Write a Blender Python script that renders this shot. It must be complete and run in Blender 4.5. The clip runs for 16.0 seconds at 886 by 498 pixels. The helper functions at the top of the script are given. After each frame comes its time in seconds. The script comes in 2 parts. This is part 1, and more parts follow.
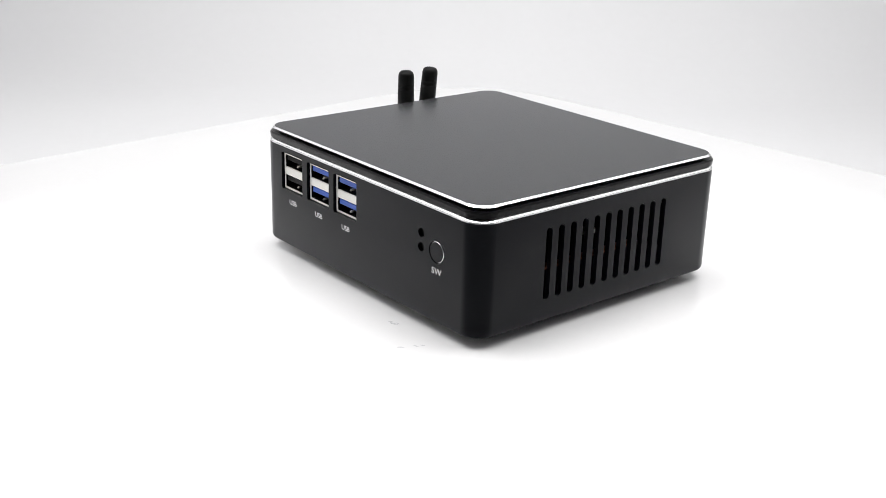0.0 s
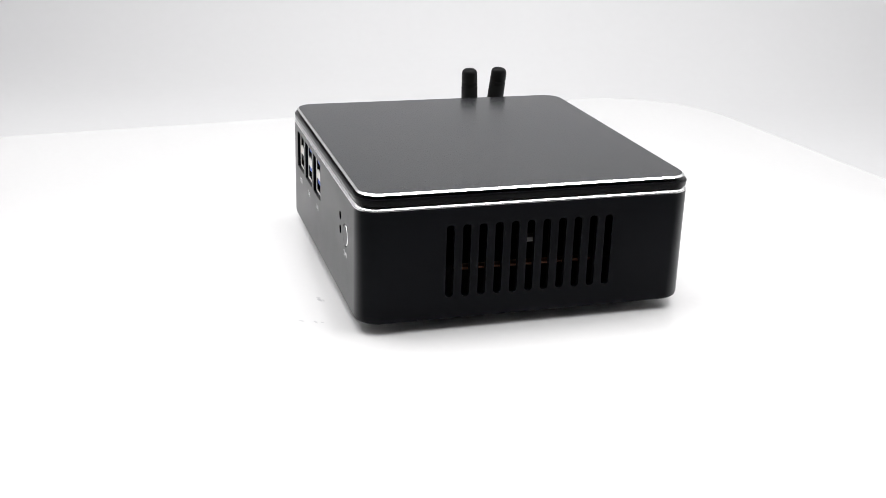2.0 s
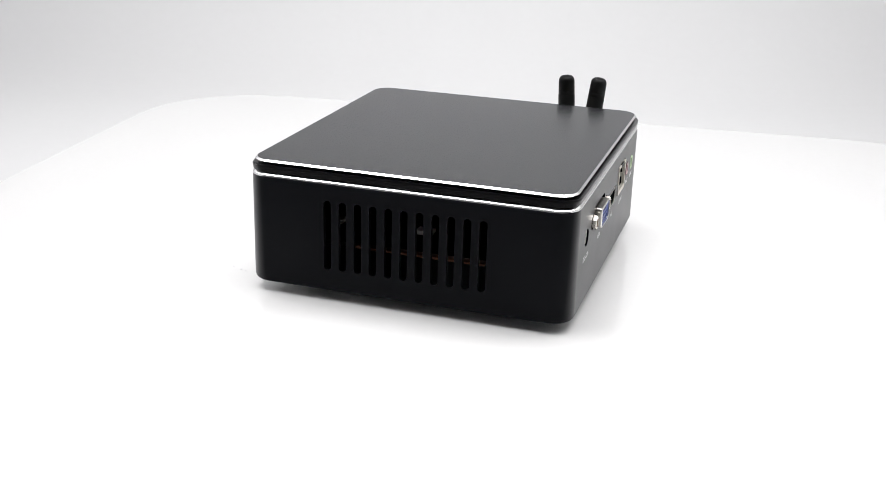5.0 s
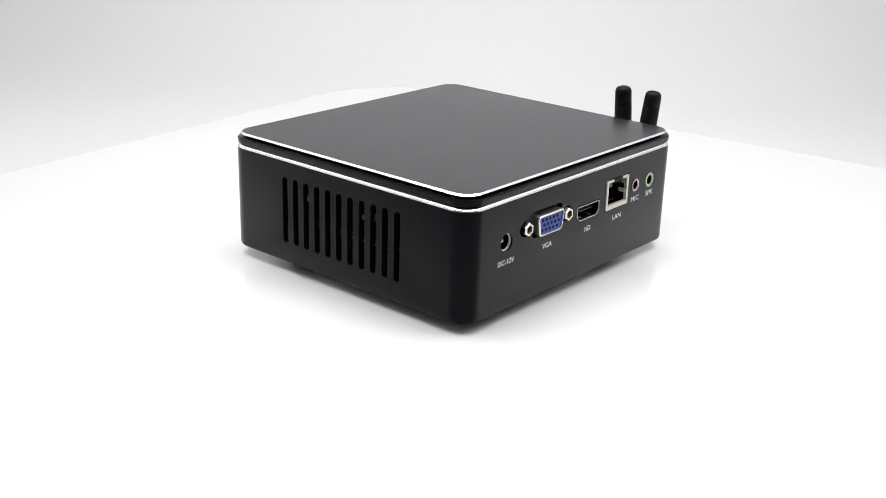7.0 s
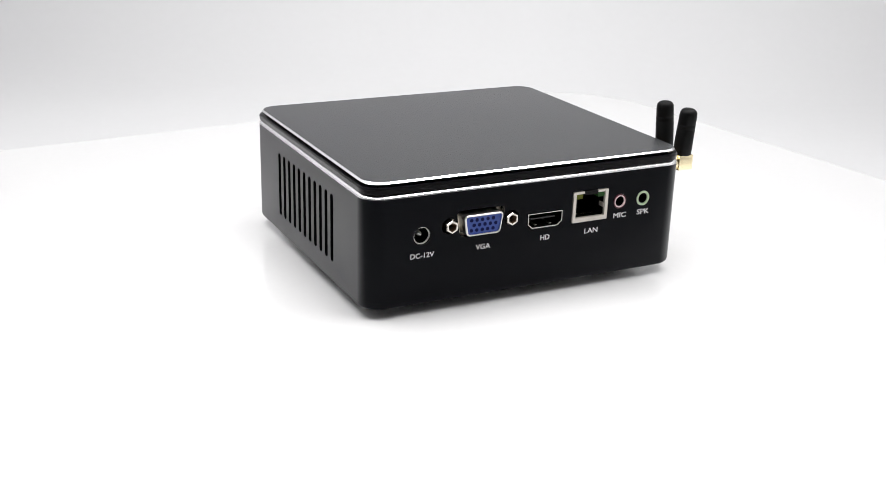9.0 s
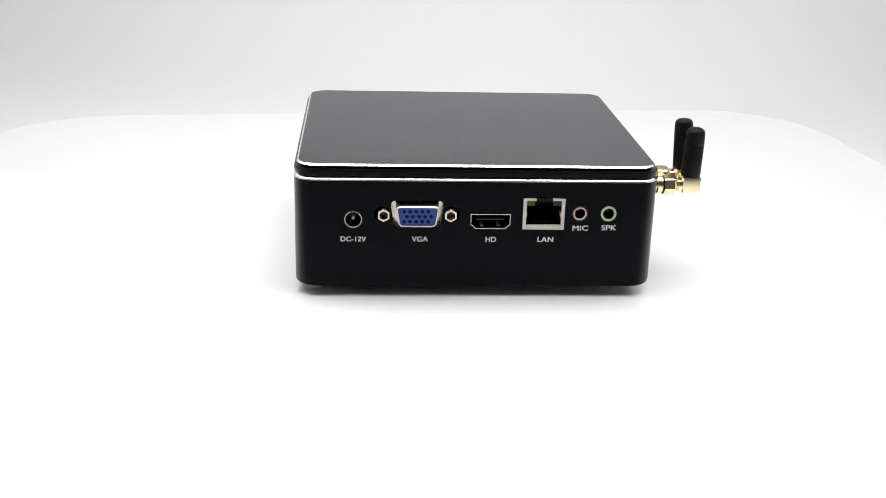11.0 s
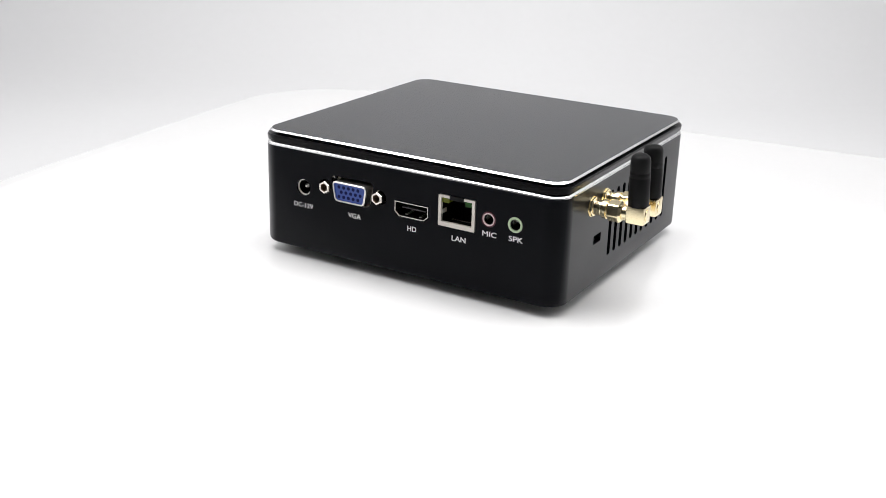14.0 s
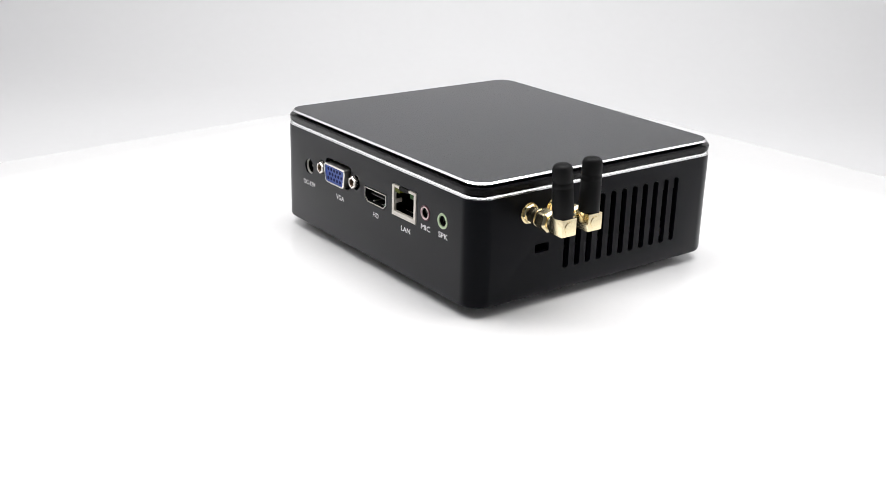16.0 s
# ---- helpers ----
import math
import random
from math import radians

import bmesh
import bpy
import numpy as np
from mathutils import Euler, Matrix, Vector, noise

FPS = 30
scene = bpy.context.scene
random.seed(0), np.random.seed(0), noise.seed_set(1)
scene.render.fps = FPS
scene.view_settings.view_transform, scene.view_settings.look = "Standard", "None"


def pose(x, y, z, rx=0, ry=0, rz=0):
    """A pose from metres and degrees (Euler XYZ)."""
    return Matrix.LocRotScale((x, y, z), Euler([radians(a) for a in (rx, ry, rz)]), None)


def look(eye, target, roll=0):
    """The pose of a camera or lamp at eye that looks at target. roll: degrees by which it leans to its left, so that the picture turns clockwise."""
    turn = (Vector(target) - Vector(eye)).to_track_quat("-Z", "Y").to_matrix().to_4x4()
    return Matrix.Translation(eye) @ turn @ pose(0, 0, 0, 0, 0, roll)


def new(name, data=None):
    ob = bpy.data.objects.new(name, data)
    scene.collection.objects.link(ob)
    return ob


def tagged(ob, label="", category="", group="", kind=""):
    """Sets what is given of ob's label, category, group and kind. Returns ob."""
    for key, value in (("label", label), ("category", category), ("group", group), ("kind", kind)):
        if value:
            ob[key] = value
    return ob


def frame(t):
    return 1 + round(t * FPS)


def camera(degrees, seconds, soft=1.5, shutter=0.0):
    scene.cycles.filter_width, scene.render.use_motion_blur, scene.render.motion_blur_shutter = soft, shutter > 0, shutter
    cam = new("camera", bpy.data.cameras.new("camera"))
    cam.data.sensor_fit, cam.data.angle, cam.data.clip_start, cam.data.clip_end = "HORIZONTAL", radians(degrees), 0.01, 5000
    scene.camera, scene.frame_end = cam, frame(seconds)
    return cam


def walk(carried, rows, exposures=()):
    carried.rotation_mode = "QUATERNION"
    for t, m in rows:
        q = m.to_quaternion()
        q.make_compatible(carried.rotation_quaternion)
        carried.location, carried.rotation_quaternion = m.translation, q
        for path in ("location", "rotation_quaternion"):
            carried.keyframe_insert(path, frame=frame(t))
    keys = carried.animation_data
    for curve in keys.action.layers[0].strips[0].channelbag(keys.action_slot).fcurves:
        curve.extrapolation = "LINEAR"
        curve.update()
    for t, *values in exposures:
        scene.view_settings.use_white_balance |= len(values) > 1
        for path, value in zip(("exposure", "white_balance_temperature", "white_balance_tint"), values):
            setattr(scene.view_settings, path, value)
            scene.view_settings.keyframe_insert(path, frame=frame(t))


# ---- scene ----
cam = camera(41.8, 16.0, soft=0.85)
EYE = (0.0, -0.4731, 0.1749)
YAW, PITCH, ROLL = radians(2.18), radians(-20.28), 1.67
AHEAD = (-math.sin(YAW) * math.cos(PITCH), math.cos(YAW) * math.cos(PITCH), math.sin(PITCH))
VIEW = look(EYE, [e + a for e, a in zip(EYE, AHEAD)], ROLL)
walk(cam, [(0.0, VIEW), (16.0, VIEW)])

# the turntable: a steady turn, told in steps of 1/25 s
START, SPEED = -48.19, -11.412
OFF = Vector((0.00909, -0.00952, 0.0))  # the box stands a little off the axis


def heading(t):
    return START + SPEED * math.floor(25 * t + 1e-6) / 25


# ---- light ----
world = bpy.data.worlds.new("world")
scene.world = world
world.use_nodes = True
world.node_tree.nodes["Background"].inputs[0].default_value = (0.9, 0.95, 1.0, 1)
world.node_tree.nodes["Background"].inputs[1].default_value = 0.15


def area_lamp(name, m, sx, sy, watts, color):
    lamp = bpy.data.lights.new(name, "AREA")
    lamp.shape, lamp.size, lamp.size_y, lamp.energy, lamp.color = "RECTANGLE", sx, sy, watts, color
    ob = new(name, lamp)
    ob.matrix_world = m
    return ob


area_lamp("lamp_top", look((-0.015, 0.02, 0.835), (-0.015, 0.02, 0), 0), 1.25, 0.62, 13.0, (1.0, 0.995, 1.0))


# ---- materials ----
def material(name, color, rough=0.5, metal=0.0, spec=0.5, grain=0.0, scale=400.0, bump=0.0, stain=0.0, facing=None):
    """Principled surface with fine grain and broad stains in colour and roughness, and a fine bump."""
    mat = bpy.data.materials.new(name)
    mat.use_nodes = True
    nt = mat.node_tree
    b = nt.nodes["Principled BSDF"]
    b.inputs["Base Color"].default_value = (*color, 1)
    b.inputs["Roughness"].default_value = rough
    b.inputs["Metallic"].default_value = metal
    b.inputs["Specular IOR Level"].default_value = spec
    if facing:  # gloss that grows towards the edge, from and to
        lw = nt.nodes.new("ShaderNodeLayerWeight")
        mr = nt.nodes.new("ShaderNodeMapRange")
        for i, value in enumerate((0.26, 0.62, *facing)):
            mr.inputs[i + 1].default_value = value
        nt.links.new(lw.outputs["Facing"], mr.inputs[0])
        nt.links.new(mr.outputs[0], b.inputs["Specular IOR Level"])
    tc = nt.nodes.new("ShaderNodeTexCoord")
    if grain or stain or bump:
        fine = nt.nodes.new("ShaderNodeTexNoise")
        fine.inputs["Scale"].default_value = scale
        fine.inputs["Detail"].default_value = 4
        broad = nt.nodes.new("ShaderNodeTexNoise")
        broad.inputs["Scale"].default_value = scale / 40
        broad.inputs["Detail"].default_value = 3
        for n in (fine, broad):
            nt.links.new(tc.outputs["Object"], n.inputs["Vector"])
        if grain or stain:
            mix = nt.nodes.new("ShaderNodeMath")
            mix.operation = "MULTIPLY_ADD"
            mix.inputs[1].default_value = grain
            nt.links.new(fine.outputs["Fac"], mix.inputs[0])
            mul = nt.nodes.new("ShaderNodeMath")
            mul.operation = "MULTIPLY_ADD"
            mul.inputs[1].default_value = stain
            mul.inputs[2].default_value = 1.0 - 0.5 * (grain + stain)
            nt.links.new(broad.outputs["Fac"], mul.inputs[0])
            nt.links.new(mul.outputs[0], mix.inputs[2])
            tint = nt.nodes.new("ShaderNodeMix")
            tint.data_type, tint.blend_type = "RGBA", "MULTIPLY"
            tint.inputs["Factor"].default_value = 1.0
            tint.inputs["A"].default_value = (*color, 1)
            nt.links.new(mix.outputs[0], tint.inputs["B"])
            nt.links.new(tint.outputs["Result"], b.inputs["Base Color"])
            rr = nt.nodes.new("ShaderNodeMath")
            rr.operation = "MULTIPLY"
            rr.inputs[1].default_value = rough
            nt.links.new(mix.outputs[0], rr.inputs[0])
            nt.links.new(rr.outputs[0], b.inputs["Roughness"])
        if bump:
            bp = nt.nodes.new("ShaderNodeBump")
            bp.inputs["Strength"].default_value = bump
            bp.inputs["Distance"].default_value = 0.00005
            nt.links.new(fine.outputs["Fac"], bp.inputs["Height"])
            nt.links.new(bp.outputs["Normal"], b.inputs["Normal"])
    return mat


M_CASE = material("black_powder_coat", (0.0034, 0.0038, 0.0054), 0.32, facing=(0.06, 0.34), grain=0.3, stain=0.25, scale=2500, bump=0.25)
M_LID = material("dark_anodised_lid", (0.018, 0.019, 0.021), 0.23, spec=0.31, grain=0.2, stain=0.1, scale=3000, bump=0.12)
M_BAND = material("black_plastic_band", (0.004, 0.004, 0.0045), 0.28, facing=(0.07, 0.36), grain=0.2, scale=2000)
M_CHROME = material("polished_aluminium", (0.94, 0.94, 0.94), 0.2, metal=1.0, grain=0.05, scale=3000)
M_STEEL = material("nickel_shell", (0.74, 0.72, 0.68), 0.3, metal=1.0, grain=0.2, stain=0.2, scale=2500)
M_TIN = material("tinned_divider", (0.66, 0.62, 0.56), 0.45, metal=0.3, grain=0.15, stain=0.15, scale=1500)
M_BLACK = material("black_plastic", (0.003, 0.003, 0.003), 0.5, spec=0.15, grain=0.3, scale=1500)
M_HOLE_SHADE = material("dark_blue_hole_shade", (0.006, 0.010, 0.06), 0.6, spec=0.1, grain=0.2, scale=1500)
M_SCREW = material("brown_thread", (0.15, 0.10, 0.065), 0.35, metal=0.6, grain=0.3, scale=1500)
M_EAR = material("worn_nickel_plate", (0.70, 0.63, 0.54), 0.26, metal=1.0, grain=0.4, stain=0.5, scale=700)
M_NUT = material("nickel_hexagon", (0.76, 0.72, 0.66), 0.24, metal=1.0, grain=0.2, stain=0.25, scale=1200)
M_RIM = material("bright_tin_rim", (0.86, 0.84, 0.80), 0.4, metal=0.25, grain=0.12, stain=0.15, scale=1800)
M_GREY = material("grey_plastic", (0.014, 0.014, 0.015), 0.45, grain=0.3, scale=1500)
M_BLUE = material("blue_plastic_tongue", (0.024, 0.095, 0.48), 0.4, grain=0.15, stain=0.15, scale=1200)
M_VGA = material("blue_plastic_insert", (0.022, 0.060, 0.31), 0.4, grain=0.15, stain=0.15, scale=1200)
M_GOLD = material("gold_plate", (0.91, 0.79, 0.52), 0.2, metal=1.0, grain=0.12, stain=0.2, scale=1500)
M_RUBBER = material("black_rubber", (0.004, 0.004, 0.0042), 0.5, spec=0.14, grain=0.4, stain=0.2, scale=1800, bump=0.4)
M_PRINT = material("white_print", (0.75, 0.75, 0.76), 0.6, grain=0.3, scale=2500)
M_PINK = material("pink_plastic_ring", (0.74, 0.57, 0.58), 0.4, grain=0.15, scale=1500)
M_GREEN = material("green_plastic_ring", (0.48, 0.60, 0.39), 0.4, grain=0.15, scale=1500)
M_RED = material("dark_red_rim", (0.075, 0.008, 0.02), 0.4, grain=0.15, scale=1500)
M_DIM = material("grey_white_plastic_and_glint", (0.33, 0.33, 0.32), 0.6, grain=0.3, scale=900)
M_LED_Y = material("amber_lens", (0.10, 0.115, 0.01), 0.35, spec=0.15, grain=0.2, scale=1500)
M_LED_G = material("green_lens", (0.022, 0.08, 0.018), 0.35, spec=0.15, grain=0.2, scale=1500)
M_COPPER = material("copper_edge", (0.16, 0.055, 0.023), 0.5, metal=0.3, grain=0.6, stain=0.6, scale=900)
M_BOARD = material("dark_circuit_board", (0.004, 0.005, 0.0045), 0.9, spec=0.0, grain=0.4, scale=900)
M_WHITE = material("white_plastic", (0.75, 0.75, 0.73), 0.5, grain=0.1, scale=900)
M_PLATE = material("white_acrylic_plate", (0.84, 0.836, 0.836), 0.13, spec=0.85, grain=0.03, stain=0.02, scale=300, bump=0.02)
M_PAPER = material("white_backdrop_paper", (0.605, 0.605, 0.61), 0.8, spec=0.2, grain=0.03, stain=0.04, scale=120, bump=0.1)
M_CLOTH = material("white_tent_cloth", (0.86, 0.86, 0.865), 0.9, spec=0.1, grain=0.06, stain=0.03, scale=300, bump=0.2)
M_ROOM = material("grey_room_wall", (0.30, 0.30, 0.31), 0.8, grain=0.08, stain=0.08, scale=60, bump=0.1)
M_SCUFF = material("grey_scuff", (0.55, 0.55, 0.56), 0.7, grain=0.5, stain=0.4, scale=2500)

# ---- mesh helpers (millimetres in, metres out) ----
MM = 0.001


def link(name, bm, mat, parent=None, label="", smooth=35.0):
    bmesh.ops.recalc_face_normals(bm, faces=bm.faces[:])
    me = bpy.data.meshes.new(name)
    bm.to_mesh(me)
    bm.free()
    if smooth:
        for p in me.polygons:
            p.use_smooth = True
        me.set_sharp_from_angle(angle=radians(smooth))
    me.materials.append(mat)
    ob = new(name, me)
    if parent is not None:
        ob.parent = parent
    return tagged(ob, label)


def part(name, bm, mat, parent, label="", smooth=35.0):
    return link(name, bm, mat, parent, label, smooth)


def rrect(u, v, w, h, r, n=6):
    """Rounded rectangle round (u, v), anticlockwise."""
    r = min(r, w / 2 - 1e-4, h / 2 - 1e-4)
    pts = []
    for k, (sx, sy) in enumerate(((1, 1), (-1, 1), (-1, -1), (1, -1))):
        for i in range(n + 1):
            a = math.pi / 2 * (k + i / n)
            pts.append((u + sx * (w / 2 - r) + r * math.cos(a), v + sy * (h / 2 - r) + r * math.sin(a)))
    return pts


def disc(u, v, r, n=24, turn=0.0):
    return [(u + r * math.cos(turn + 2 * math.pi * i / n), v + r * math.sin(turn + 2 * math.pi * i / n)) for i in range(n)]


BOX_W, BOX_D = 139.2, 127.4


def on_face(face, u, v, w):
    """u to the right as one looks at the face, v up, w out of it."""
    if face == "front":  # the USB side
        p = (u, -BOX_D / 2 - w, v)
    elif face == "vent":
        p = (BOX_W / 2 + w, u, v)
    elif face == "ports":
        p = (-u, BOX_D / 2 + w, v)
    elif face == "aerial":
        p = (-BOX_W / 2 - w, -u, v)
    else:  # flat, w up
        p = (u, v, w)
    return Vector(p) * MM


def stack(bm, face, rings, cap_first=True, cap_last=True, closed=False):
    """Skin a row of equal-length outlines, each (points, w)."""
    loops = [[bm.verts.new(on_face(face, x, y, w)) for x, y in pts] for pts, w in rings]
    n = len(loops[0])
    pairs = list(zip(loops, loops[1:]))
    if closed:
        pairs.append((loops[-1], loops[0]))
    for a, b in pairs:
        for i in range(n):
            bm.faces.new((a[i], a[(i + 1) % n], b[(i + 1) % n], b[i]))
    if not closed:
        if cap_first:
            bm.faces.new(loops[0][::-1])
        if cap_last:
            bm.faces.new(loops[-1])
    return bm


def prism(face, pts, w0, w1, bevel=0.0, inner=None, bm=None):
    """A plug, with a bevelled outer rim where inner (the smaller outline) is given."""
    bm = bm or bmesh.new()
    rings = [(pts, w0), (pts, w1)]
    if inner:
        rings = [(pts, w0), (pts, w1 - bevel), (inner, w1)]
    return stack(bm, face, rings)


def tube(face, outer, inner, w0, w1, bm=None):
    return stack(bm or bmesh.new(), face, [(outer, w0), (outer, w1), (inner, w1), (inner, w0)], closed=True)


def lathe(axis_point, direction, profile, n=24, bm=None, sides=None):
    """Turn a profile of (distance along, radius) round an axis; closed at both ends."""
    bm = bm or bmesh.new()
    d = Vector(direction).normalized()
    a = d.orthogonal().normalized()
    b = d.cross(a)
    o = Vector(axis_point)
    loops = [[bm.verts.new((o + d * s + (a * math.cos(2 * math.pi * i / n) + b * math.sin(2 * math.pi * i / n)) * r) * MM) for i in range(n)] for s, r in profile]
    for p, q in zip(loops, loops[1:]):
        for i in range(n):
            bm.faces.new((p[i], p[(i + 1) % n], q[(i + 1) % n], q[i]))
    bm.faces.new(loops[0][::-1])
    bm.faces.new(loops[-1])
    return bm


def block(cx, cy, cz, sx, sy, sz, bevel=0.4, bm=None):
    bm = bm or bmesh.new()
    made = bmesh.ops.create_cube(bm, size=1.0)["verts"]
    for v in made:
        v.co = Vector((cx + v.co.x * sx, cy + v.co.y * sy, cz + v.co.z * sz)) * MM
    if bevel:
        edges = list({e for v in made for e in v.link_edges})
        bmesh.ops.bevel(bm, geom=edges, offset=bevel * MM, segments=2, profile=0.6, affect="EDGES")
    return bm


def lettering(words, face, u, v, height, parent, wide=1.1):
    """Printed words, 0.05 mm thick, in the built-in font, centred on (u, v)."""
    cu = bpy.data.curves.new("lettering", "FONT")
    cu.body, cu.align_x, cu.align_y, cu.size, cu.resolution_u = words, "CENTER", "CENTER", 1.0, 4
    ob = new("lettering", cu)
    bpy.context.view_layer.update()
    me = bpy.data.meshes.new_from_object(ob.evaluated_get(bpy.context.evaluated_depsgraph_get()))
    bpy.data.objects.remove(ob)
    bpy.data.curves.remove(cu)
    xs, ys = [p.co.x for p in me.vertices], [p.co.y for p in me.vertices]
    k = 0.85 * height / (max(ys) - min(ys))
    kx = wide * k
    mx, my = (max(xs) + min(xs)) / 2, (max(ys) + min(ys)) / 2
    flat = [(u + (p.co.x - mx) * kx, v + (p.co.y - my) * k) for p in me.vertices]
    faces = [list(f.vertices) for f in me.polygons]
    bpy.data.meshes.remove(me)
    coats = [(-0.05, -0.03, 0.05), (0.05, 0.03, 0.056), (0.05, -0.03, 0.062), (-0.05, 0.03, 0.068)]
    ink = bpy.data.meshes.new("lettering")
    ink.from_pydata([on_face(face, x + du, y + dv, w) for du, dv, w in coats for x, y in flat], [],
                    [[i + c * len(flat) for i in f] for c in range(len(coats)) for f in faces])
    ink.materials.append(M_PRINT)
    out = new("lettering", ink)
    out.parent = parent
    return tagged(out, "white printed lettering " + words)


# ---- the light tent ----
def sheet(name, rows, x0, x1, mat, label, thick=2.0):
    """A sheet swept along x from a profile of (y, z) in millimetres, with thickness below or behind it."""
    bm = bmesh.new()
    n = len(rows)
    cols = []
    for x in (x0, x1):
        cols.append([bm.verts.new(Vector((x, y, z)) * MM) for y, z in rows])
    for i in range(n - 1):
        bm.faces.new((cols[0][i], cols[1][i], cols[1][i + 1], cols[0][i + 1]))
    ob = link(name, bm, mat, None, label, smooth=60)
    sol = ob.modifiers.new("thickness", "SOLIDIFY")
    sol.thickness, sol.offset = thick * MM, -1
    return tagged(ob, kind="structure", category=name.split("_")[0])


FLOOR_Z = -42.0
COVE = 300.0
BACK_Y = 760.0
sweep = [(-1150.0, FLOOR_Z), (-300.0, FLOOR_Z), (BACK_Y - COVE, FLOOR_Z)]
for i in range(1, 17):
    a = math.pi / 2 * i / 16
    sweep.append((BACK_Y - COVE + COVE * math.sin(a), FLOOR_Z + COVE - COVE * math.cos(a)))
sweep.append((BACK_Y, 870.0))
sheet("backdrop", sweep, -700, 700, M_PAPER, "seamless white paper sweep, curved up behind the turntable")


def slab(name, x0, x1, y0, y1, z0, z1, mat, label, category):
    bm = block((x0 + x1) / 2, (y0 + y1) / 2, (z0 + z1) / 2, x1 - x0, y1 - y0, z1 - z0, bevel=0)
    return tagged(link(name, bm, mat, None, label, smooth=0), category=category, kind="structure")


slab("wall_left", -720, -702, -500, 780, -44, 890, M_CLOTH, "white cloth side of the light tent", "wall")
slab("wall_right", 702, 720, -500, 780, -44, 890, M_CLOTH, "white cloth side of the light tent", "wall")
slab("wall_back", -720, 720, 763, 783, -44, 890, M_CLOTH, "white cloth back of the light tent", "wall")
slab("ceiling", -720, 720, -500, 783, 872, 890, M_CLOTH, "white cloth top of the light tent", "ceiling")
slab("floor", -1500, 1500, -1500, 1000, -70, -46, M_ROOM, "grey floor under the light tent", "floor")
# unseen room shell, added to keep world light out of the reflections
slab("wall_front", -1500, 1500, -1520, -1500, -70, 1600, M_ROOM, "unseen plain grey room wall, added to darken reflections", "wall")
slab("wall_west", -1520, -1500, -1500, 1000, -70, 1600, M_ROOM, "unseen plain grey room wall, added to darken reflections", "wall")
slab("wall_north", -1520, 1520, 1000, 1020, -70, 1600, M_ROOM, "unseen plain grey room wall, added to darken reflections", "wall")
slab("ceiling_room", -1520, 1520, -1520, 1020, 1602, 1620, M_ROOM, "unseen plain grey room ceiling, added to shut out world light", "ceiling")
slab("wall_east", 1500, 1520, -1500, 1000, -70, 1600, M_ROOM, "unseen plain grey room wall, added to darken reflections", "wall")


def light_panel():
    root = tagged(new("light_panel"), "white framed panel lamp under the tent top", "lamp")
    root.location = (-0.015, 0.02, 0.858)
    part("frame", tube("flat", rrect(0, 0, 1300, 670, 10), rrect(0, 0, 1260, 630, 6), -22, 13.5), M_WHITE, root)
    part("back_plate", prism("flat", rrect(0, 0, 1258, 628, 6), 4, 13), M_WHITE, root)


light_panel()


# ---- turntable ----
def turntable():
    base = tagged(new("turntable"), "low round white turntable base on the paper", "turntable")
    base.location = (0, 0, FLOOR_Z * MM)
    part("drum", lathe((0, 0, 0), (0, 0, 1), [(0, 146), (1, 150), (24, 150), (26, 148)], 64), M_WHITE, base)
    part("spindle", lathe((0, 0, 26), (0, 0, 1), [(0, 30), (7.1, 30)], 32), M_WHITE, base)
    plate = tagged(new("square_platter"), "glossy white square platter with rounded corners, turning", "platter")
    n = 12
    outline = [rrect(0, 0, 507 - 2 * i, 507 - 2 * i, 78 - i, n) for i in (3, 0.9, 0, 1.5, 5)]
    turn = math.radians(5.5)
    rings = [([(x * math.cos(turn) - y * math.sin(turn), x * math.sin(turn) + y * math.cos(turn)) for x, y in o], z)
             for o, z in zip(outline, (-10, -9.2, -7, -2.0, 0))]
    part("plate", stack(bmesh.new(), "flat", rings), M_PLATE, plate, smooth=50)
    rng = random.Random(5)
    for x, y, sx, sy, rot in SCUFFS:
        pts = []
        for i in range(12):
            a = 2 * math.pi * i / 12
            k = rng.uniform(0.55, 1.15)
            px, py = sx * k * math.cos(a), sy * k * math.sin(a)
            pts.append((x + px * math.cos(rot) - py * math.sin(rot), y + px * math.sin(rot) + py * math.cos(rot)))
        bm = prism("flat", pts, -0.05, 0.06)
        part("scuff", bm, M_SCUFF, plate, "small grey scuff on the plate", smooth=0)
    return plate


# scuffs: place on the plate in mm from the axis, half sizes, turn
SCUFFS = [(41.4, -80.1, 1.9, 0.5, 0.35), (39.2, -80.0, 1.01, 0.38, 0.9), (42.2, -78.7, 0.9, 0.31, 0.2),
          (59.1, -90.4, 1.57, 0.5, 0.9), (61.4, -85.3, 1.34, 0.44, 0.3), (62.3, -83.1, 0.9, 0.38, 0.8)]

PLATE = turntable()


# ---- the small computer ----
Z0, Z_TRIM, Z_BAND, Z_GAP, Z_LID = 5.0, 47.65, 49.3, 52.1, 53.85
CORNER = 8.2


def outline(inset):
    return rrect(0, 0, BOX_W - 2 * inset, BOX_D - 2 * inset, CORNER - 0.6 * inset, 14)


SLOTS_VENT = [(-30.3 + 6.06 * i, 27.4) for i in range(11)]
SLOTS_AERIAL = [(-18.2 + 5.88 * i, 27.4) for i in range(11)]
USB_AT = (-47.2, -28.1, -9.2)
VGA_U, VGA_V = -23.0, 34.6
HD_U, HD_V = 5.0, 32.0
LAN_U, LAN_V = 25.3, 35.2


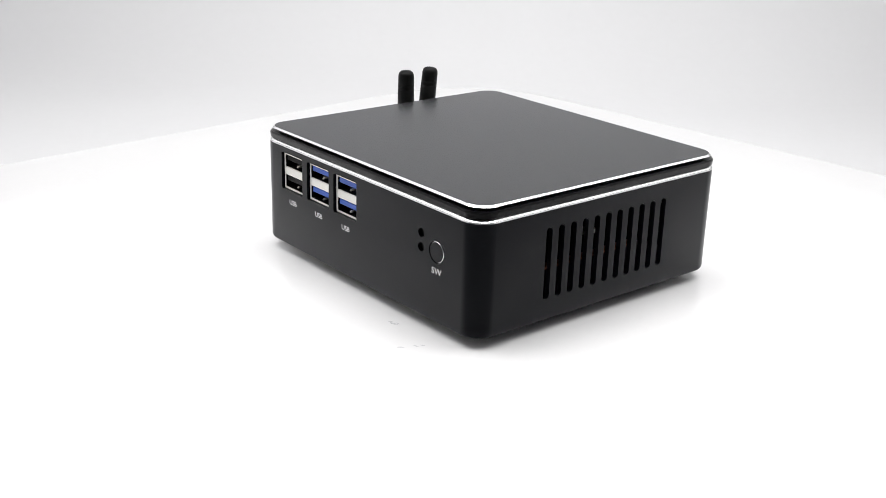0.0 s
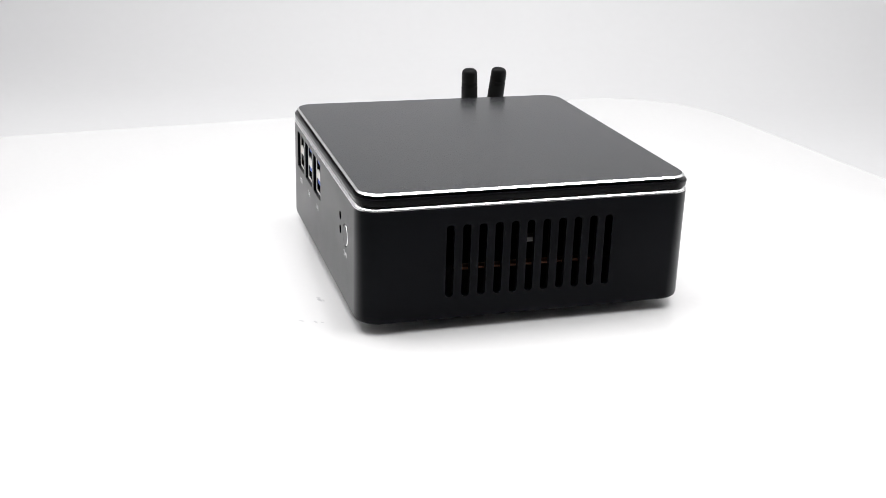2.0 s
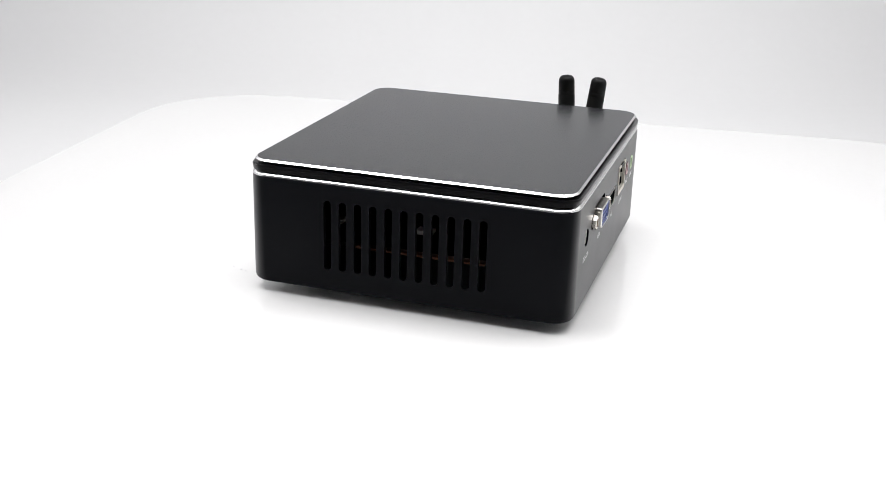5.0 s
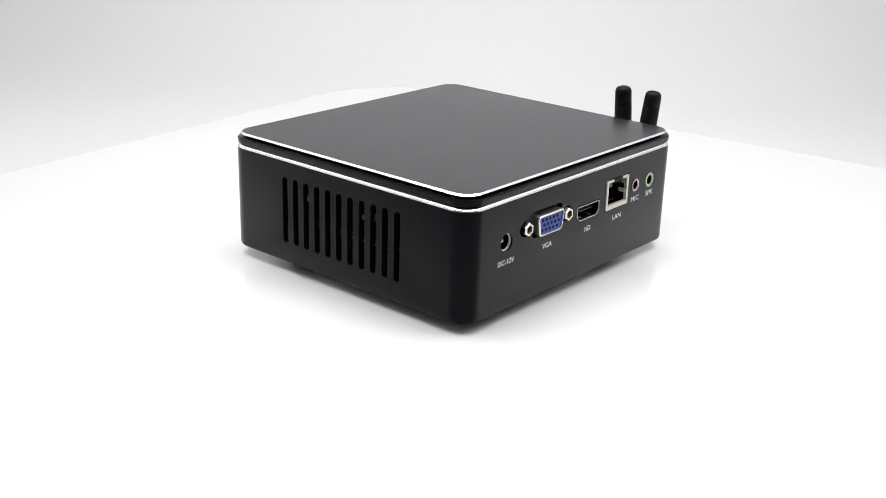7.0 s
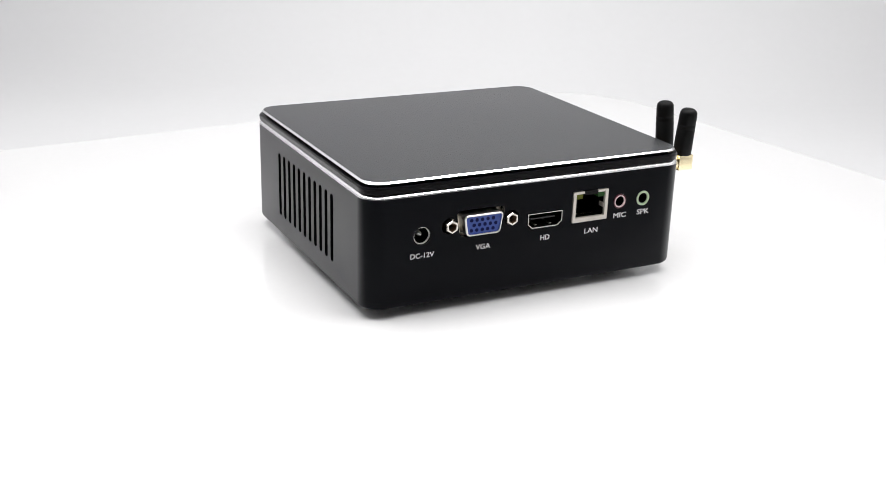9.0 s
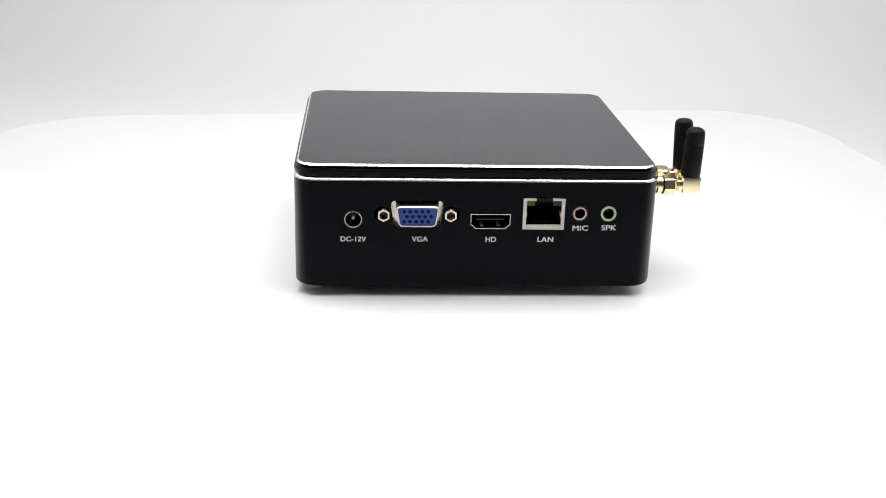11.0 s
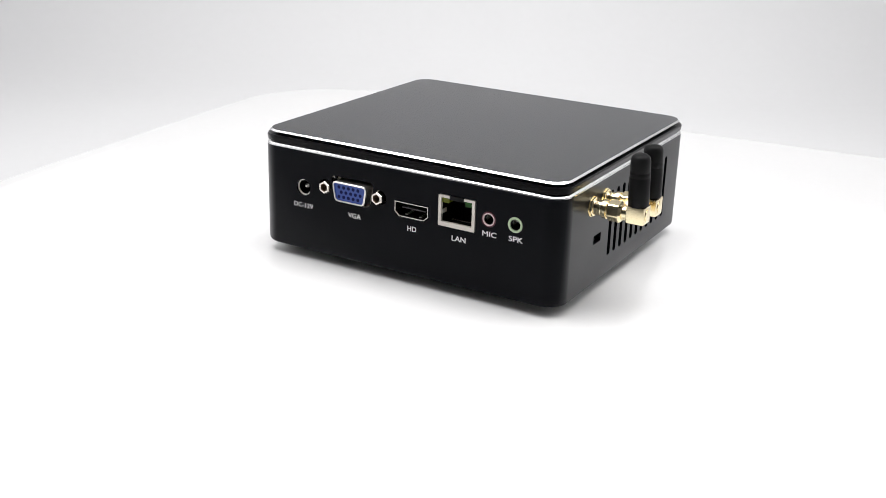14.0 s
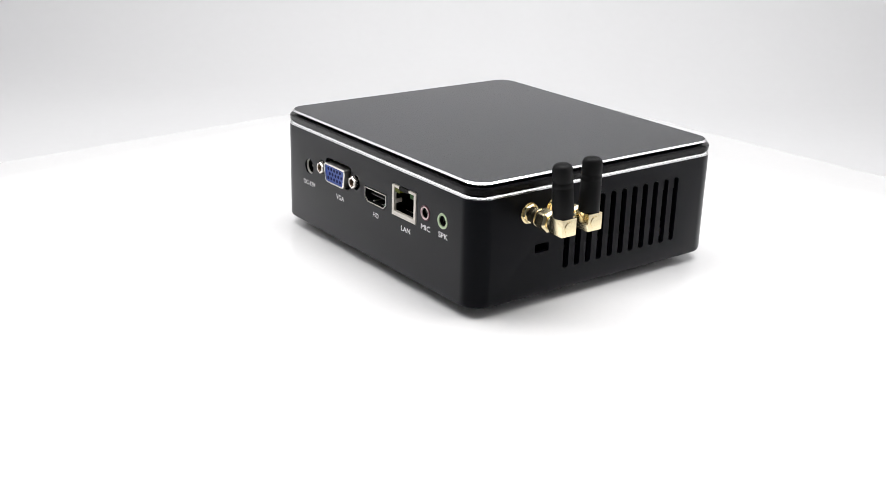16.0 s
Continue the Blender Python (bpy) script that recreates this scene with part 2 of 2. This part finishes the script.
def d_shape(u, v, w, h, slope, r, n=4):
    """The D outline of the video socket: wide above, narrow below, with rounded corners."""
    corners = [(w / 2, h / 2), (-w / 2, h / 2), (-w / 2 + slope, -h / 2), (w / 2 - slope, -h / 2)]
    pts = []
    for i, p in enumerate(corners):
        p, a, b = Vector(p), Vector(corners[i - 1]), Vector(corners[(i + 1) % 4])
        s, e = p + (a - p).normalized() * r, p + (b - p).normalized() * r
        for k in range(n + 1):
            t = k / n
            q = s * (1 - t) ** 2 + p * 2 * t * (1 - t) + e * t * t
            pts.append((u + q.x, v + q.y))
    return pts


def hd_shape(u, v, w, h, c):
    """Flat socket with its two lower corners cut off."""
    return [(u + w / 2, v + h / 2), (u - w / 2, v + h / 2), (u - w / 2, v - h / 2 + c * 1.1), (u - w / 2 + c * 0.5, v - h / 2 + c * 0.75),
            (u - w / 2 + c * 1.3, v - h / 2), (u + w / 2 - c * 1.3, v - h / 2), (u + w / 2 - c * 0.5, v - h / 2 + c * 0.75), (u + w / 2, v - h / 2 + c * 1.1)]


def case_mesh():
    """The tub with all its openings cut through."""
    tub = bmesh.new()
    rings = [(outline(1.8), Z0), (outline(0.8), Z0 + 0.25), (outline(0.25), Z0 + 0.8), (outline(0.0), Z0 + 1.8), (outline(0.0), Z_TRIM),
             (outline(2.0), Z_TRIM), (outline(2.0), Z0 + 2.5)]
    stack(tub, "flat", rings)
    cut = bmesh.new()
    for u, h in SLOTS_VENT:
        prism("vent", rrect(u, 27.5, 3.0, h, 1.35, 5), -4, 2, bm=cut)
    for u, h in SLOTS_AERIAL:
        prism("aerial", rrect(u - 0.2, 27.5, 2.9, h, 1.3, 5), -4, 2, bm=cut)
    prism("aerial", rrect(-31.0, 24.5, 7.0, 3.6, 0.5, 3), -4, 2, bm=cut)
    for u in USB_AT:
        prism("front", rrect(u, 37.4, 15.6, 15.8, 0.7, 3), -4, 2, bm=cut)
    for v in (37.1, 31.7):
        prism("front", disc(38.7, v, 1.75, 20), -4, 2, bm=cut)
    prism("front", disc(47.7, 32.3, 4.35, 40), -4, 2, bm=cut)
    prism("ports", disc(-47.2, 32.2, 3.5, 32), -4, 2, bm=cut)
    prism("ports", d_shape(VGA_U, VGA_V + 0.1, 20.8, 10.7, 1.8, 2.6), -4, 2, bm=cut)
    for s in (-1, 1):
        prism("ports", disc(VGA_U + s * 13.2, VGA_V, 3.1, 24), -4, 2, bm=cut)
    prism("ports", hd_shape(HD_U, HD_V, 16.2, 6.8, 1.7), -4, 2, bm=cut)
    prism("ports", rrect(LAN_U, LAN_V, 16.7, 13.1, 0.3, 2), -4, 2, bm=cut)
    for u in (39.2, 50.3):
        prism("ports", disc(u, 35.4, 3.1, 32), -4, 2, bm=cut)
    for bm in (tub, cut):
        bmesh.ops.recalc_face_normals(bm, faces=bm.faces[:])
    solids = []
    for bm in (tub, cut):
        me = bpy.data.meshes.new("case")
        bm.to_mesh(me)
        bm.free()
        solids.append(new("case", me))
    mod = solids[0].modifiers.new("openings", "BOOLEAN")
    mod.operation, mod.solver, mod.object, mod.use_self = "DIFFERENCE", "EXACT", solids[1], True
    bpy.context.view_layer.update()
    me = bpy.data.meshes.new_from_object(solids[0].evaluated_get(bpy.context.evaluated_depsgraph_get()))
    for ob in solids:
        old = ob.data
        bpy.data.objects.remove(ob)
        bpy.data.meshes.remove(old)
    bm = bmesh.new()
    bm.from_mesh(me)
    bpy.data.meshes.remove(me)
    return bm


def usb_port(pc, u, tongue_mat, colour):
    v, back = 37.4, -1.1
    port = part("usb_port", tube("front", rrect(u, v, 14.5, 15.3, 0.5, 3), rrect(u, v, 13.1, 13.8, 0.4, 3), back - 0.3, back), M_RIM, pc,
                "double USB socket in a bright shell with " + colour + " tongues")
    # behind its bright front edge the shell is black, to look shaded inside
    part("cavity", tube("front", rrect(u, v, 14.3, 15.1, 0.4, 3), rrect(u, v, 13.2, 14.1, 0.4, 3), -16, back - 0.35), M_BLACK, port, "dark inside of the socket")
    part("back_wall", prism("front", rrect(u, v, 13.2, 14.1, 0.4, 3), -16, -15), M_BLACK, port)
    part("divider", prism("front", rrect(u, v - 0.1, 13.0, 3.4, 0.2, 2), back - 0.7, back - 0.1, 0.25, rrect(u, v - 0.1, 12.8, 3.1, 0.2, 2)), M_RIM, port, "pale tinned divider")
    # black filling gives the divider's top and underside their shade by colour
    part("divider_shade", prism("front", rrect(u, v - 0.1, 13.0, 3.2, 0.2, 2), -15, back - 0.75), M_BLACK, port, "black filling for the shade behind the divider")
    for s in (1, -1):
        c = v + 0.1 + s * 4.35
        part("tongue", prism("front", rrect(u, c + 1.05, 11.8, 2.2, 0.2, 2), -15, back - 0.5, 0.3, rrect(u, c + 1.05, 11.4, 1.8, 0.2, 2)), tongue_mat, port, colour + " plastic tongue")
        bm = prism("front", [(u - 0.4, c - 2.3), (u + 0.5, c - 2.3), (u + 1.3, c - 1.2), (u + 0.6, c - 1.2)], -7, back - 1.4)
        part("spring", bm, M_TIN, port, smooth=0)
    return port


def audio_jack(pc, u, mat, colour, outer=None):
    v = 35.4
    jack = part("audio_jack", tube("ports", disc(u, v, 3.0, 32), disc(u, v, 2.55 if outer else 2.2, 32), -9, 0.2), outer or mat, pc, colour + " ringed round audio socket")
    if outer:
        part("ring", tube("ports", disc(u, v, 2.53, 32), disc(u, v, 2.1, 32), -9, 0.3), mat, jack, "pale pink ring")
    part("bore", tube("ports", disc(u, v, 2.08, 32), disc(u, v, 1.85, 32), -9, -0.3), M_BLACK, jack, "dark bore")
    part("end", prism("ports", disc(u, v, 2.1, 24), -10, -8.8), M_BLACK, jack)
    # pale grey bar that paints the glint inside the bore
    part("spring", prism("ports", rrect(u - 0.3, v + 0.7, 1.3, 0.3, 0.05, 2), -4.5, -2.2), M_DIM, jack)
    part("contact", prism("ports", rrect(u - 1.68, v - 0.1, 0.25, 1.7, 0.1, 2), -4.2, -1.5), M_STEEL, jack, "bright contact in the bore")
    return jack


def vga_port(pc):
    u, v = VGA_U + 0.1, VGA_V - 0.2
    out = 2.4
    plug = part("vga_port", tube("ports", d_shape(u, v + 0.2, 20.6, 11.2, 1.6, 2.6), d_shape(u, v + 0.5, 16.9, 10.0, 1.3, 2.0), -4.8, -3.3), M_EAR, pc, "blue fifteen-hole video socket in a nickel shell")
    # black sheet showing above the shell, in place of the shadow on the nickel plate
    part("socket_shade", prism("ports", d_shape(u, v + 0.2, 18.2, 10.0, 1.4, 2.2), -5.2, -4.2), M_BLACK, plug, "black sheet behind the shell for the shadow on the nickel")
    for s in (-1, 1):
        part("ear", prism("ports", rrect(u + s * 11.0, VGA_V - 0.1, 4.6, 5.4, 0.8, 3), -4.7, -3.2, 0.3, rrect(u + s * 11.0, VGA_V - 0.1, 4.2, 5.0, 0.7, 3)), M_EAR, plug)
    part("shell", stack(bmesh.new(), "ports", [(d_shape(u, v, 16.7, 8.3, 1.25, 1.7), -4.3), (d_shape(u, v, 16.7, 8.3, 1.25, 1.7), out - 0.3), (d_shape(u, v, 16.2, 7.8, 1.22, 1.6), out), (d_shape(u, v, 15.4, 7.1, 1.2, 1.2), out), (d_shape(u, v, 15.4, 7.1, 1.2, 1.2), -4.3)], closed=True), M_STEEL, plug, "bright D-shaped nickel shell")
    bm = prism("ports", d_shape(u, v, 15.35, 7.05, 1.2, 1.2), -4.1, out - 0.5)
    part("insert", bm, M_VGA, plug, "blue plastic insert")
    # the pin holes are raised dark blue discs, their inner shade put into the colour
    for row, shift in ((1, 0.55), (0, -0.55), (-1, 0.55)):
        for k in range(5):
            hole = disc(u + (k - 2) * 2.29 - shift, v + row * 1.98, 0.72, 12)
            part("pin_hole_shade", prism("ports", hole, out - 0.7, out - 0.44), M_HOLE_SHADE, plug, smooth=0)
    for s in (-1, 1):
        cu, v = VGA_U + s * 12.7, VGA_V
        hexa, bore = disc(cu, v, 2.7, 6, math.pi / 6), disc(cu, v, 1.8, 6, math.pi / 6)
        bm = stack(bmesh.new(), "ports", [(hexa, -3.5), (hexa, 1.3), (disc(cu, v, 2.45, 6, math.pi / 6), 1.7), (bore, 1.7), (bore, -1.5)], closed=False)
        part("jack_screw", bm, M_NUT, plug, "hexagonal nickel jack screw", smooth=20)
        part("screw_hole", stack(bmesh.new(), "ports", [(disc(cu, v, 1.55, 16), -1.4), (disc(cu, v, 1.55, 16), 1.66), (disc(cu, v, 1.15, 16), 0.9), (disc(cu, v, 0.9, 16), -1.2)]), M_SCREW, plug, "dull brown thread in the screw")
    return plug


def hd_port(pc):
    u, v = HD_U, HD_V
    port = part("hd_port", tube("ports", hd_shape(u, v, 15.2, 5.9, 1.5), hd_shape(u, v, 14.75, 5.42, 1.4), -0.3, 0.15), M_STEEL, pc, "flat HD video socket with a thin bright rim")
    # inner walls of the steel shell made black to stand for their shade
    part("cavity", tube("ports", hd_shape(u, v, 15.2, 5.9, 1.5), hd_shape(u, v, 14.75, 5.42, 1.4), -11, -0.35), M_BLACK, port, "dark inside of the socket")
    part("back_wall", prism("ports", hd_shape(u, v, 14.4, 5.1, 1.35), -11, -10), M_BLACK, port)
    part("tongue", prism("ports", rrect(u, v + 0.35, 11.0, 0.7, 0.2, 2), -10, -1.6, 0.2, rrect(u, v + 0.35, 10.6, 0.5, 0.2, 2)), M_GREY, port, "dark plastic tongue")
    for s in (-1, 1):
        part("spring", prism("ports", rrect(u + s * 3.2, v - 2.25, 1.2, 0.3, 0.05, 2), -7, -1.4), M_STEEL, port)
    return port


def lan_port(pc):
    u, v = LAN_U, LAN_V
    w, h = 16.0, 12.4
    port = part("lan_port", tube("ports", rrect(u, v, w, h, 0.3, 2), rrect(u, v + 0.4, 13.4, 9.7, 0.2, 2), -0.9, 0.35), M_TIN, pc, "pale metal network socket with amber and green lenses", smooth=0)
    part("cavity", tube("ports", rrect(u, v, 16.2, 12.6, 0.3, 2), rrect(u, v, 13.8, 11.0, 0.3, 2), -14, -0.95), M_BLACK, port, "dark inside of the socket")
    part("back_wall", prism("ports", rrect(u, v, 15.6, 12.0, 0.3, 2), -14.5, -13.5), M_BLACK, port)
    part("lens", prism("ports", rrect(u - 5.05, v + 4.15, 3.1, 2.0, 0.3, 2), -3, -0.2), M_LED_Y, port, "amber lens")
    part("lens", prism("ports", rrect(u + 5.05, v + 4.15, 3.1, 2.0, 0.3, 2), -3, -0.2), M_LED_G, port, "green lens")
    # no notch is cut: a black block over the rim imitates its dark opening
    part("latch_notch_shade", prism("ports", rrect(u, v + 5.55, 6.2, 1.6, 0.2, 2), -3, 0.45), M_BLACK, port, "black block for the dark of the latch notch")
    for i in range(8):
        part("contact", prism("ports", rrect(u - 3.6 + i * 1.03, v - 4.1, 0.36, 0.3, 0.05, 1), -4.0, -3.3), M_STEEL, port, smooth=0)
    for s in (-1, 1):
        part("spring", prism("ports", rrect(u + s * 6.6, v - 0.6, 0.5, 1.8, 0.1, 1), -3.4, -0.3), M_TIN, port, "bright side spring", smooth=0)
    return port


def hexagon(axis_point, direction, profile):
    """A six-sided turned piece with its long edges rounded off."""
    bm = lathe(axis_point, direction, profile, 6)
    d = Vector(direction).normalized()
    long_edges = [e for e in bm.edges if abs((e.verts[0].co - e.verts[1].co).normalized().dot(d)) > 0.5]
    bmesh.ops.bevel(bm, geom=long_edges, offset=0.35 * MM, segments=1, affect="EDGES")
    return bm


ELBOW = 0.6  # height of the elbow over the connector axis, mm


def aerial(pc, y, lean, lean_in):
    """A stub aerial on a right-angled gold screw connector, leaning lean degrees along y."""
    z, x0 = 39.6, -BOX_W / 2
    out = (-1, 0, 0)
    root = part("antenna", hexagon((x0 + 1.0, y, z), out, [(0, 3.9), (2.1, 3.9), (2.5, 3.6)]), M_GOLD, pc, "short black rubber antenna on a gold right-angle connector", smooth=12)
    part("washer", lathe((x0 + 0.4, y, z), out, [(0, 4.1), (0.7, 4.1)], 32), M_GOLD, root)
    prof = [(0, 2.9)]
    for i in range(4):
        prof += [(0.2 + i * 0.8, 3.0), (0.6 + i * 0.8, 2.92)]
    part("thread", lathe((x0 - 1.4, y, z), out, prof + [(3.4, 2.8)], 24), M_GOLD, root)
    part("collar", lathe((x0 - 4.6, y, z), out, [(0, 3.2), (0.3, 3.6), (1.9, 3.6), (2.1, 3.2), (2.5, 3.2)], 32), M_GOLD, root)
    part("hex_nut", hexagon((x0 - 6.9, y, z), out, [(0, 3.7), (0.6, 4.3), (4.7, 4.3), (5.7, 3.5)]), M_GOLD, root, "gold hexagonal nut", smooth=12)
    part("neck", lathe((x0 - 12.5, y, z), out, [(0, 2.6), (0.6, 2.6), (0.8, 3.0), (2.4, 3.0)], 24), M_GOLD, root)
    el = block(x0 - 18.4, y, z + ELBOW, 7.1, 6.8, 6.6, 0.35)
    part("elbow", el, M_GOLD, root, "square gold elbow")
    part("end_cap", lathe((x0 - 22.0, y, z + ELBOW), out, [(0, 2.2), (0.2, 2.2), (0.25, 1.95)], 24), M_GOLD, root)
    d = (math.sin(math.radians(lean_in)), math.sin(math.radians(lean)), math.cos(math.radians(lean)))
    prof = [(0, 3.75), (0.4, 3.95), (11.2, 3.85), (11.35, 3.76), (11.6, 3.76), (11.75, 3.82), (13.2, 3.8), (13.35, 3.7), (13.6, 3.7), (13.75, 3.78),
            (17.3, 3.72), (18.4, 3.58), (19.2, 3.2), (19.75, 2.5), (20.05, 1.5), (20.15, 0.3)]
    part("sleeve", lathe((x0 - 18.3, y, z + 4.0), d, prof, 32), M_RUBBER, root, "ribbed black rubber sleeve")
    return root


def mini_pc():
    pc = tagged(new("mini_pc"), "black metal mini computer with bright trim lines, on the turntable plate", "computer")
    part("case", case_mesh(), M_CASE, pc, "black powder-coated case with vent slots", smooth=30)
    lip = [(0.0, 0.02), (0.05, 0.4), (0.12, 0.44), (0.4, 0.45), (0.4, 0.54), (0.12, 0.55), (0.07, 0.6), (1.1, 1.62), (2.2, 1.6), (2.2, 0.02)]
    part("trim_ring", stack(bmesh.new(), "flat", [(outline(i), Z_TRIM + z) for i, z in lip], closed=True), M_CHROME, pc, "bright polished trim line with a fine groove", smooth=15)
    part("rim_band", stack(bmesh.new(), "flat", [(outline(2.0), Z_BAND), (outline(0.95), Z_BAND), (outline(0.2), Z_BAND + 0.25), (outline(0.0), Z_GAP - 0.8), (outline(0.4), Z_GAP - 0.15), (outline(2.6), Z_GAP), (outline(2.6), Z_GAP - 1.0)], closed=True),
         M_BAND, pc, "black plastic band under the lid")
    part("lid_seat", stack(bmesh.new(), "flat", [(outline(3.0), Z_TRIM + 0.3), (outline(3.0), Z_GAP + 0.92)]), M_BLACK, pc)
    part("lid_edge", stack(bmesh.new(), "flat", [(outline(1.15), Z_GAP + 0.95), (outline(1.0), Z_GAP + 1.1), (outline(1.72), Z_LID), (outline(3.6), Z_LID), (outline(3.6), Z_GAP + 0.95)], closed=True), M_CHROME, pc, "bright chamfered lid edge", smooth=15)
    part("lid", stack(bmesh.new(), "flat", [(outline(1.75), Z_LID - 0.3), (outline(1.75), Z_LID + 0.03)]), M_LID, pc, "dark grey anodised flat lid", smooth=20)
    for sx in (-1, 1):
        for sy in (-1, 1):
            part("foot", lathe((sx * 49, sy * 43, 0), (0, 0, 1), [(1.1, 4.6), (1.5, 5.0), (4.9, 5.0), (5.2, 4.8)], 24), M_RUBBER, pc, "round black rubber foot")
    # inside, seen through the slots
    part("circuit_board", block(-4, 0, 19.6, 118, 112, 1.4, 0), M_BOARD, pc)
    part("copper_pipe", block(57.5, 1.5, 20.4, 4.0, 54, 1.0, 0.3), M_COPPER, pc, "dull copper strip behind the vent")
    for y, long in ((-31.0, 3.6), (3.9, 6.6)):
        part("connector", block(55.5, y, 29.3, 5, long, 1.7, 0.2), M_DIM, pc, "small white connector")
    part("connector", block(-64.7, -36.8, 17.2, 5.4, 1.2, 3.2, 0.2), M_DIM, pc, "small white connector")
    # front: USB sockets, status holes, switch
    usb_port(pc, USB_AT[0], M_BLACK, "black")
    usb_port(pc, USB_AT[1], M_BLUE, "blue")
    usb_port(pc, USB_AT[2], M_BLUE, "blue")
    for u in USB_AT:
        lettering("USB", "front", u + 0.6, 25.0, 2.35, pc)
    for v in (37.1, 31.7):
        part("status_light", prism("front", disc(38.7, v, 1.72, 20), -3.5, -1.6), M_BLACK, pc, "dark recessed status light")
    button = part("power_button", prism("front", disc(47.7, 32.3, 3.7, 40), -5, 0.12, 0.1, disc(47.7, 32.3, 3.6, 40)), M_CASE, pc, "round black power button")
    bevel = [(4.0, -2.5), (4.0, -0.25), (3.92, -0.05), (3.72, 0.12), (3.71, -2.5)]
    part("ring", stack(bmesh.new(), "front", [(disc(47.7, 32.3, q, 40), w) for q, w in bevel], closed=True), M_CHROME, button, "thin bright bevelled ring", smooth=20)
    lettering("SW", "front", 47.9, 25.1, 2.8, pc)
    # back: power, video, network, audio
    dc = part("dc_jack", tube("ports", disc(-47.2, 32.2, 3.48, 32), disc(-47.2, 32.2, 3.36, 32), -10, -0.6), M_BLACK, pc, "round black power socket")
    part("rim", tube("ports", disc(-47.2, 32.2, 3.34, 32), disc(-47.2, 32.2, 3.04, 32), -1.5, -0.7), M_RIM, dc, "thin bright rim")
    part("end", prism("ports", disc(-47.2, 32.2, 3.34, 24), -11, -6.8), M_BLACK, dc)
    part("pin", prism("ports", disc(-47.2, 32.3, 0.95, 16), -10, -1.8, 0.7, disc(-47.2, 32.3, 0.35, 16)), M_STEEL, dc, "bright centre pin")
    vga_port(pc)
    hd_port(pc)
    lan_port(pc)
    audio_jack(pc, 39.2, M_PINK, "pink", M_RED)
    audio_jack(pc, 50.3, M_GREEN, "green")
    lettering("DC-12V", "ports", -47.1, 24.7, 2.3, pc, 1.04)
    lettering("VGA", "ports", -21.8, 24.8, 2.4, pc, 1.04)
    lettering("HD", "ports", 5.4, 24.8, 2.4, pc, 0.98)
    lettering("LAN", "ports", 26.5, 24.9, 2.4, pc, 1.14)
    lettering("MIC", "ports", 39.7, 29.6, 2.4, pc, 1.26)
    lettering("SPK", "ports", 50.8, 29.8, 2.5, pc, 1.2)
    aerial(pc, 38.3, 6.0, -0.2)
    aerial(pc, 25.8, -2.6, 2.7)
    return pc


PC = mini_pc()


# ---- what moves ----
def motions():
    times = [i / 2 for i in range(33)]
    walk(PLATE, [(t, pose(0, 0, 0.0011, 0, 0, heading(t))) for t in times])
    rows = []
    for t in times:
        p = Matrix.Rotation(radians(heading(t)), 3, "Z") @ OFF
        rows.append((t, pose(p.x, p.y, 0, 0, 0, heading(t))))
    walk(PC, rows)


motions()
